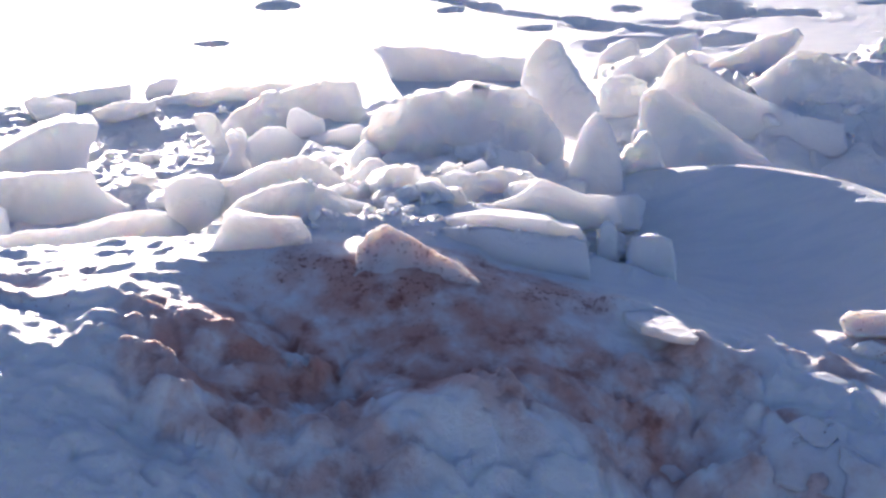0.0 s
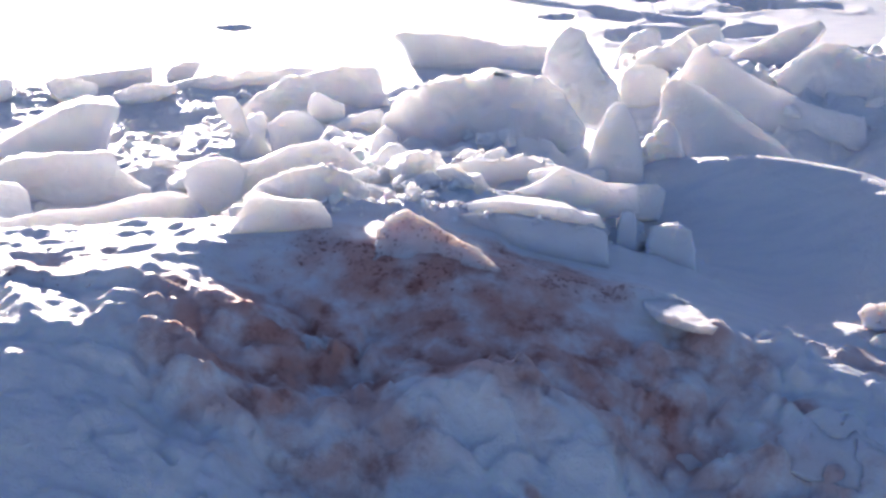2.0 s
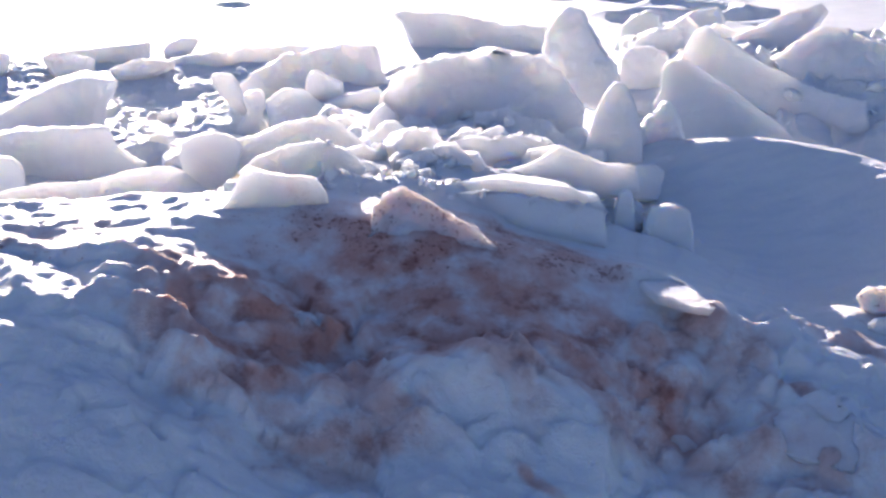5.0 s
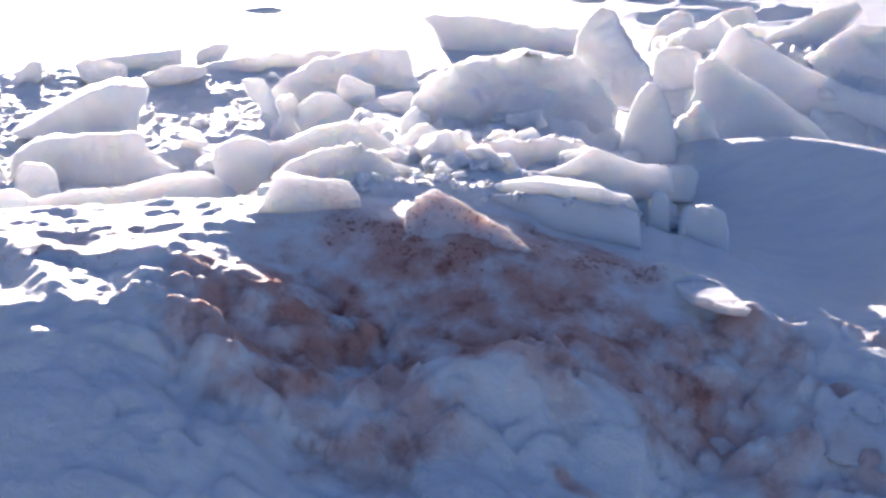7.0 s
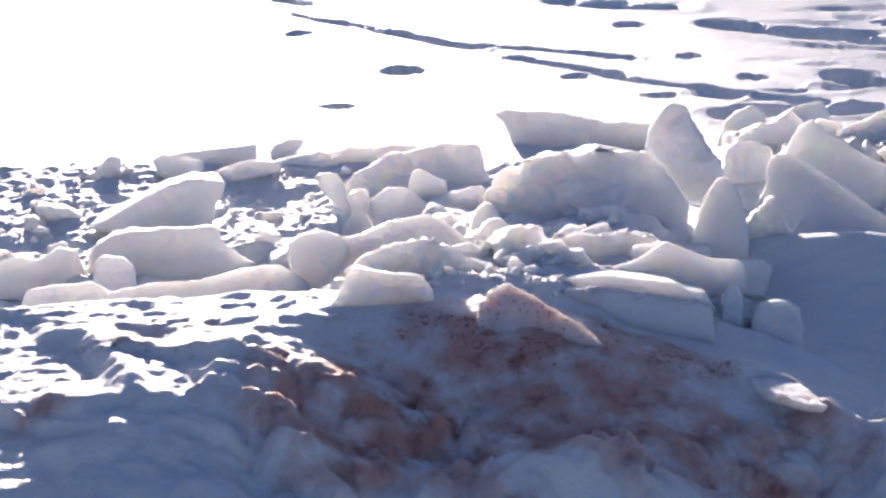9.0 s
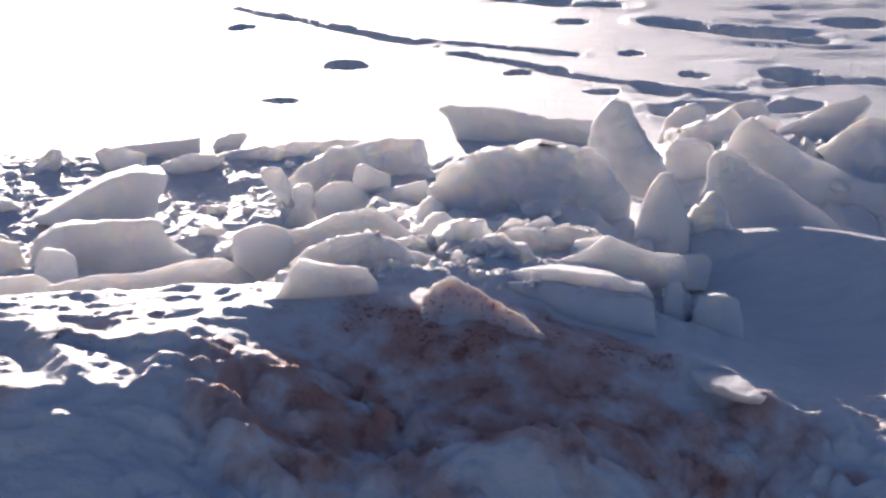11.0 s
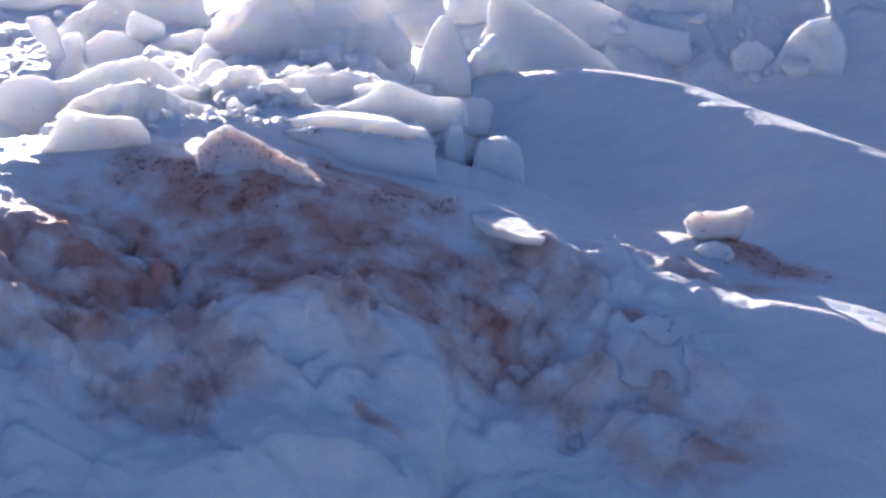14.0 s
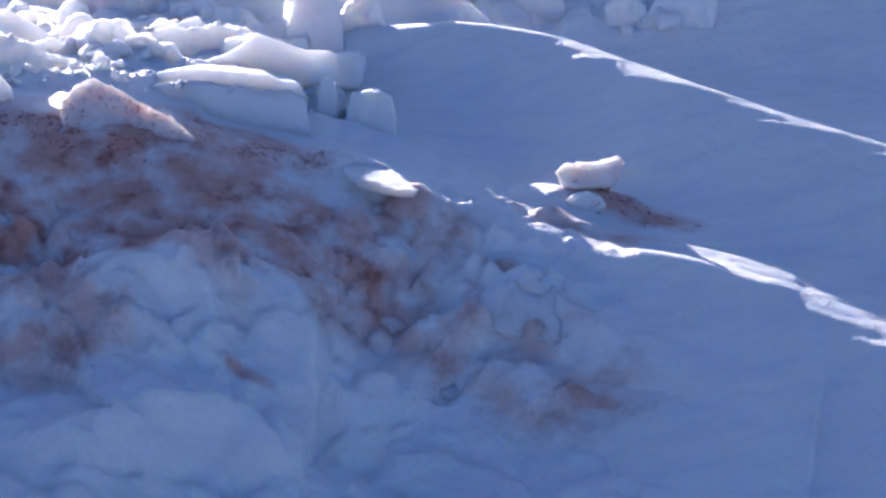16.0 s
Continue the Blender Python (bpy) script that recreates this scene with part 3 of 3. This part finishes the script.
     [(-0.028, 0.002), (-0.026, 0.109), (-0.018, 0.142), (-0.002, 0.153), (0.015, 0.144), (0.025, 0.104), (0.034, 0.000)]),
    ("snow_chunk", "squat snow cube with sunlit top", (0.669, 3.365, 0.245), -11.4, 0.14, 16, 0.4,
     [(-0.058, 0.106), (-0.046, 0.142), (0.016, 0.155), (0.056, 0.137), (0.074, 0.020), (0.007, 0.000), (-0.047, 0.007)]),
    ("snow_chunk", "knob of snow on stained slope", (-0.188, 2.765, 0.240), 3.9, 0.14, 26, 0.6,
     [(-0.049, 0.109), (-0.009, 0.136), (0.028, 0.122), (0.055, 0.080), (0.012, 0.000), (-0.038, 0.017)]),
    ("snow_slab", "sunlit tilted slab among the far rubble", (1.384, 6.690, -0.045), -11.9, 0.25, 21, 0.3,
     [(-0.136, 0.108), (-0.100, 0.152), (0.001, 0.213), (0.104, 0.234), (0.136, 0.171), (0.118, 0.091), (0.015, 0.000), (-0.122, 0.006)]),
    ("snow_slab", "sharp tilted snow slab pointing skyward", (1.521, 5.733, 0.171), -14.7, 0.2, 26, 0.3,
     [(-0.192, 0.083), (-0.124, 0.123), (0.048, 0.210), (0.155, 0.247), (0.192, 0.218), (0.110, 0.120), (0.019, 0.010), (-0.136, 0.000)]),
    ("snow_boulder", "shaded snow mass at the back of the pile", (1.665, 5.318, 0.086), -16.6, 0.4, 26, 0.35,
     [(-0.274, 0.184), (-0.156, 0.281), (-0.076, 0.322), (0.006, 0.325), (0.134, 0.272), (0.260, 0.204), (0.274, 0.033), (-0.131, 0.000)]),
    ("snow_boulder", "rounded shaded snow lump on the plain", (1.901, 4.968, 0.018), -21.0, 0.22, 16, 0.5,
     [(-0.077, 0.115), (-0.044, 0.159), (0.011, 0.171), (0.081, 0.131), (0.081, 0.015), (-0.052, 0.000)]),
    ("snow_boulder", "broad shaded snow lump on the plain", (2.082, 4.884, 0.015), -23.0, 0.3, 21, 0.6,
     [(-0.164, 0.056), (-0.066, 0.194), (-0.003, 0.260), (0.064, 0.286), (0.124, 0.200), (0.128, 0.036), (-0.083, 0.000)]),
    ("snow_boulder", "hunched snow lump in bright glare", (-1.691, 5.966, -0.039), 15.7, 0.3, 18, 0.3,
     [(-0.101, 0.048), (-0.024, 0.093), (0.014, 0.126), (0.056, 0.164), (0.101, 0.144), (0.083, 0.069), (-0.031, 0.000), (-0.099, 0.010)]),
    ("snow_slab", "thin snow plate lying on the crust", (-1.338, 5.913, 0.050), 10.5, 0.2, 25, 0.5,
     [(-0.111, 0.069), (-0.064, 0.101), (0.005, 0.098), (0.096, 0.065), (0.111, 0.035), (0.093, 0.005), (-0.057, 0.000)]),
    ("snow_slab", "thin wavy snow plate lying on the crust", (-1.054, 5.989, 0.016), 10.2, 0.2, 25, 0.6,
     [(-0.142, 0.041), (-0.094, 0.064), (0.036, 0.080), (0.142, 0.058), (0.093, 0.031), (-0.027, 0.000), (-0.120, 0.011)]),
    ("snow_boulder", "rounded cube of snow in glare", (-1.213, 4.352, 0.075), 15.6, 0.16, 14, 0.3,
     [(-0.065, 0.066), (-0.055, 0.109), (-0.029, 0.123), (0.030, 0.115), (0.061, 0.087), (0.073, 0.000), (-0.073, 0.013)]),
    ("snow_chunk", "white snow chunk behind the tooth", (0.961, 5.544, 0.099), -10.0, 0.16, 15, 0.7,
     [(-0.108, 0.014), (-0.084, 0.126), (-0.046, 0.159), (0.040, 0.169), (0.094, 0.143), (0.113, 0.018), (-0.009, 0.000)]),
    ("snow_chunk", "small sunlit crust of snow behind a plate", (0.536, 3.893, 0.283), -7.8, 0.1, 20, 0.9,
     [(-0.048, 0.005), (-0.030, 0.081), (0.044, 0.092), (0.048, 0.064), (-0.013, 0.000)]),
    ("snow_chunk", "small shaded lump on the slope", (0.669, 3.713, 0.293), -10.3, 0.1, 25, 0.5,
     [(-0.052, 0.070), (-0.027, 0.099), (0.018, 0.107), (0.052, 0.084), (0.034, 0.002), (-0.024, 0.000)]),
    ("snow_slab", "sunlit stained snow plate at the crest", (0.596, 2.868, 0.355), -11.7, 0.022, 93, 0.3,
     [(-0.090, 0.188), (-0.059, 0.220), (-0.014, 0.193), (0.038, 0.124), (0.090, 0.000), (0.039, 0.005), (-0.035, 0.060), (-0.071, 0.116)]),
    ("snow_chunk", "small angular snow clod on stained slope", (-0.069, 2.675, 0.210), 1.6, 0.08, 35, 0.6,
     [(-0.041, 0.066), (-0.023, 0.097), (0.012, 0.103), (0.037, 0.081), (0.027, 0.005), (-0.012, 0.000)]),
    ("snow_chunk", "pale wedge of snow on stained slope", (-0.341, 2.546, 0.237), 7.6, 0.08, 40, 0.6,
     [(-0.044, 0.084), (-0.015, 0.113), (0.023, 0.106), (0.048, 0.076), (0.018, 0.000), (-0.029, 0.008)]),
    ("snow_slab", "angular snow block sunk in the slope", (0.878, 2.497, 0.157), -18.4, 0.1, 62, 0.3,
     [(-0.149, 0.113), (-0.129, 0.145), (-0.008, 0.170), (0.029, 0.139), (0.102, 0.085), (0.149, 0.032), (0.038, 0.000), (-0.124, 0.031)]),
    ("snow_slab", "half-buried snow block with brown edge", (0.726, 2.445, 0.068), -15.8, 0.1, 60, 0.3,
     [(-0.098, 0.022), (-0.105, 0.087), (-0.069, 0.135), (-0.019, 0.150), (0.035, 0.117), (0.105, 0.077), (0.062, 0.015), (-0.049, 0.000)]),
    ("snow_chunk", "pale snow chunk low on the slope", (0.037, 2.183, 0.012), 0.1, 0.12, 35, 0.4,
     [(-0.049, 0.020), (-0.044, 0.119), (-0.014, 0.141), (0.041, 0.113), (0.060, 0.010), (0.006, 0.000)]),
    ("snow_chunk", "rounded snow clod with brown edge", (0.256, 2.628, 0.177), -5.6, 0.08, 35, 0.5,
     [(-0.037, 0.014), (-0.027, 0.090), (0.007, 0.102), (0.036, 0.085), (0.030, 0.006), (-0.009, 0.000)]),
    ("snow_chunk", "small brown-edged snow clod", (0.574, 2.602, 0.082), -12.5, 0.07, 38, 0.5,
     [(-0.035, 0.068), (-0.023, 0.094), (0.017, 0.100), (0.041, 0.078), (0.019, 0.003), (-0.020, 0.000)]),
    ("snow_slab", "broad snow block tilted in the sunlit glare", (-1.538, 4.472, -0.005), 21.2, 0.2, 20, 0.3,
     [(-0.186, 0.142), (-0.006, 0.168), (0.050, 0.153), (0.122, 0.182), (0.174, 0.164), (0.186, 0.109), (0.197, 0.042), (0.156, 0.000), (-0.197, 0.042)]),
    ("snow_boulder", "pale squat snow block on the bright crust", (-1.682, 5.349, -0.105), 18.4, 0.2, 10, 0.4,
     [(-0.090, 0.176), (-0.068, 0.191), (0.036, 0.169), (0.090, 0.134), (0.056, 0.042), (0.031, 0.000), (-0.053, 0.008), (-0.065, 0.108)]),
    ("snow_boulder", "small hunched snow block beside a squat one", (-1.736, 5.213, -0.053), 19.0, 0.15, 12, 0.4,
     [(-0.059, 0.033), (-0.039, 0.106), (-0.018, 0.130), (0.012, 0.129), (0.038, 0.097), (0.062, 0.000), (-0.062, 0.001)]),
    ("snow_slab", "low snow slab with a sunlit upper edge", (-1.126, 3.731, 0.205), 19.3, 0.2, 24, 0.3,
     [(-0.171, 0.067), (-0.152, 0.113), (-0.091, 0.119), (0.022, 0.120), (0.064, 0.089), (0.176, 0.050), (0.155, 0.000), (-0.176, 0.021)]),
    ("snow_slab", "long curved snow sheet along the sunlit crest", (-0.742, 3.537, 0.311), 16.1, 0.16, 30, 0.25,
     [(-0.268, 0.079), (-0.103, 0.100), (-0.031, 0.093), (0.073, 0.114), (0.184, 0.118), (0.226, 0.092), (0.262, 0.046), (0.268, 0.000), (-0.111, 0.013), (-0.264, 0.042)]),
    ("snow_boulder", "small shaded snow lump at the pile edge", (-0.948, 6.402, -0.016), 9.2, 0.15, 15, 0.4,
     [(-0.084, 0.046), (-0.057, 0.083), (0.007, 0.106), (0.084, 0.096), (0.059, 0.051), (0.001, 0.000), (-0.073, 0.010)]),
    ("snow_slab", "thin snow plate stacked on a flat ice slab", (0.324, 3.333, 0.388), -5.7, 0.18, 14, 0.12,
     [(-0.186, 0.035), (-0.180, 0.063), (-0.164, 0.080), (-0.103, 0.088), (0.021, 0.081), (0.096, 0.076), (0.122, 0.060), (0.164, 0.058), (0.182, 0.031), (0.186, 0.000), (-0.183, 0.001)]),
]
# stub and cube take the crumb snow, whose weak glow makes them look shaded
placed = [snow_block(*row, CRUMB_DIM if "stub" in row[1] or "cube with" in row[1] else DIMMED if row[0] == "stained_slab" or row[2][0] > 0.52 and "translucent" not in row[1] else SPECKLED) for row in BLOCKS]


def scatter_chunks(count, xs, ys, sizes, label, seed):
    """Angular chunks tumbled into the gaps of the pile, each half sunk in the snow."""
    rnd = random.Random(seed)
    for _ in range(count):
        x, y, r = rnd.uniform(*xs), rnd.uniform(*ys), rnd.uniform(*sizes)
        z = float(height(np.array([[x]]), np.array([[y]]))[0, 0])
        corners, flat = rnd.randint(4, 7), rnd.uniform(0.35, 0.75)
        outline = []
        for i in range(corners):
            a = 6.283 * (i + rnd.uniform(-0.3, 0.3)) / corners
            outline.append((r * rnd.uniform(0.75, 1.2) * math.cos(a), r * flat * (1 + rnd.uniform(0.75, 1.2) * math.sin(a))))
        snow_block("snow_chunk", label, (x, y, z - 0.45 * r * flat), rnd.uniform(-35, 35), r * rnd.uniform(0.7, 1.4), rnd.uniform(5, 45), rnd.uniform(0.5, 0.9), outline, SPECKLED)


scatter_chunks(54, (-0.7, 0.46), (3.5, 5.0), (0.035, 0.09), "small broken white snow chunk wedged between larger blocks", 21)
scatter_chunks(10, (-0.32, 0.1), (3.36, 3.75), (0.03, 0.055), "small frosted snow chunk heaped behind the crest", 22)
scatter_chunks(14, (1.0, 2.6), (5.3, 6.2), (0.07, 0.17), "jagged snow chunk in the rubble behind the ridge", 23)
scatter_chunks(14, (-1.9, -0.6), (4.6, 6.3), (0.03, 0.08), "flat snow chunk on the sunlit crust", 24)


# ---------------------------------------------------------------- crumbs of broken snow
def lump_mesh(name, spots, rnd, material):
    """Small angular lumps at the spots x, y, z, radius, in one mesh."""
    bm = bmesh.new()
    bmesh.ops.create_icosphere(bm, subdivisions=2, radius=1.0)
    ball = [v.co.copy() for v in bm.verts]
    faces = [[v.index for v in f.verts] for f in bm.faces]
    bm.free()
    verts, polys = [], []
    for x, y, z, r in spots:
        turn = Euler([rnd.uniform(0, 6.28) for _ in range(3)]).to_matrix()
        sx, sy, sz = (rnd.uniform(0.5, 1.6) for _ in range(3))
        off, first = Vector((x * 40, y * 40, rnd.uniform(0, 50))), len(verts)
        for c in ball:
            p = c * (1 + 0.5 * noise.noise(c * 1.3 + off) + 0.25 * noise.noise(c * 3.5 + off))
            p = turn @ Vector((p.x * sx, p.y * sy, p.z * sz)) * r
            verts.append((x + p.x, y + p.y, z + p.z))
        polys += [[first + i for i in f] for f in faces]
    me = bpy.data.meshes.new(name)
    me.from_pydata(verts, [], polys)
    me.polygons.foreach_set("use_smooth", [True] * len(me.polygons))
    me.materials.append(material)
    return me


def crumbs(name, count, xs, ys, sizes, label, seed):
    """Crumbs strewn over the ground."""
    rnd = random.Random(seed)
    px = np.array([rnd.uniform(*xs) for _ in range(count)])
    py = np.array([rnd.uniform(*ys) for _ in range(count)])
    pz = height(px[:, None], py[:, None])[:, 0]
    spots = []
    for x, y, z in zip(px, py, pz):
        r = sizes[0] + (sizes[1] - sizes[0]) * rnd.random() ** 2.5
        spots.append((x, y, z + 0.3 * r, r))
    return tagged(new(name, lump_mesh(name, spots, rnd, CRUMB_DIM)), label, "snow crumbs", kind="stuff")


def frost_crust(block, outline, depth, count, seed):
    """A crust of frozen crumbs along the top of a block, as its part."""
    rnd = random.Random(seed)
    top = max(z for _, z in outline)
    edges = [(a, b) for a, b in zip(outline, outline[1:] + outline[:1]) if a[0] != b[0] and min(a[1], b[1]) > 0.55 * top]
    spots = []
    for _ in range(count):
        (x0, z0), (x1, z1) = rnd.choice(edges)
        s, r = rnd.random(), 0.003 + 0.010 * rnd.random() ** 2
        d = rnd.random() ** 1.5
        spots.append((x0 + s * (x1 - x0), depth * (0.05 + 0.7 * d), z0 + s * (z1 - z0) - 0.006 - 0.1 * top * d * rnd.random(), r))
    part = new("frost_crust", lump_mesh("frost_crust", spots, rnd, CRUMB_DIM))
    part.parent = block
    return tagged(part, "rough sparkling frost crust", kind="stuff")


FROSTED = ("crusted", "sparkling", "wavy top")
for block, row in zip(placed, BLOCKS):
    if any(word in row[1] for word in FROSTED):
        frost_crust(block, row[7], row[4], 320 if "crusted" in row[1] else 130, len(row[1]))
crumbs("snow_crumbs", 200, (-0.75, 0.7), (3.35, 4.7), (0.005, 0.026), "loose white crumbs of broken snow between the blocks", 4)
crumbs("snow_crumbs", 420, (-0.3, 0.16), (3.3, 3.9), (0.003, 0.013), "frosty sparkling snow crumbs heaped behind the crest", 8)
crumbs("snow_crumbs", 120, (-1.8, -0.6), (3.9, 5.8), (0.004, 0.018), "loose white snow crumbs on sunlit crust", 7)
crumbs("snow_crumbs", 110, (0.9, 2.8), (4.9, 6.2), (0.01, 0.05), "loose snow crumbs on the rubble behind the ridge", 5)
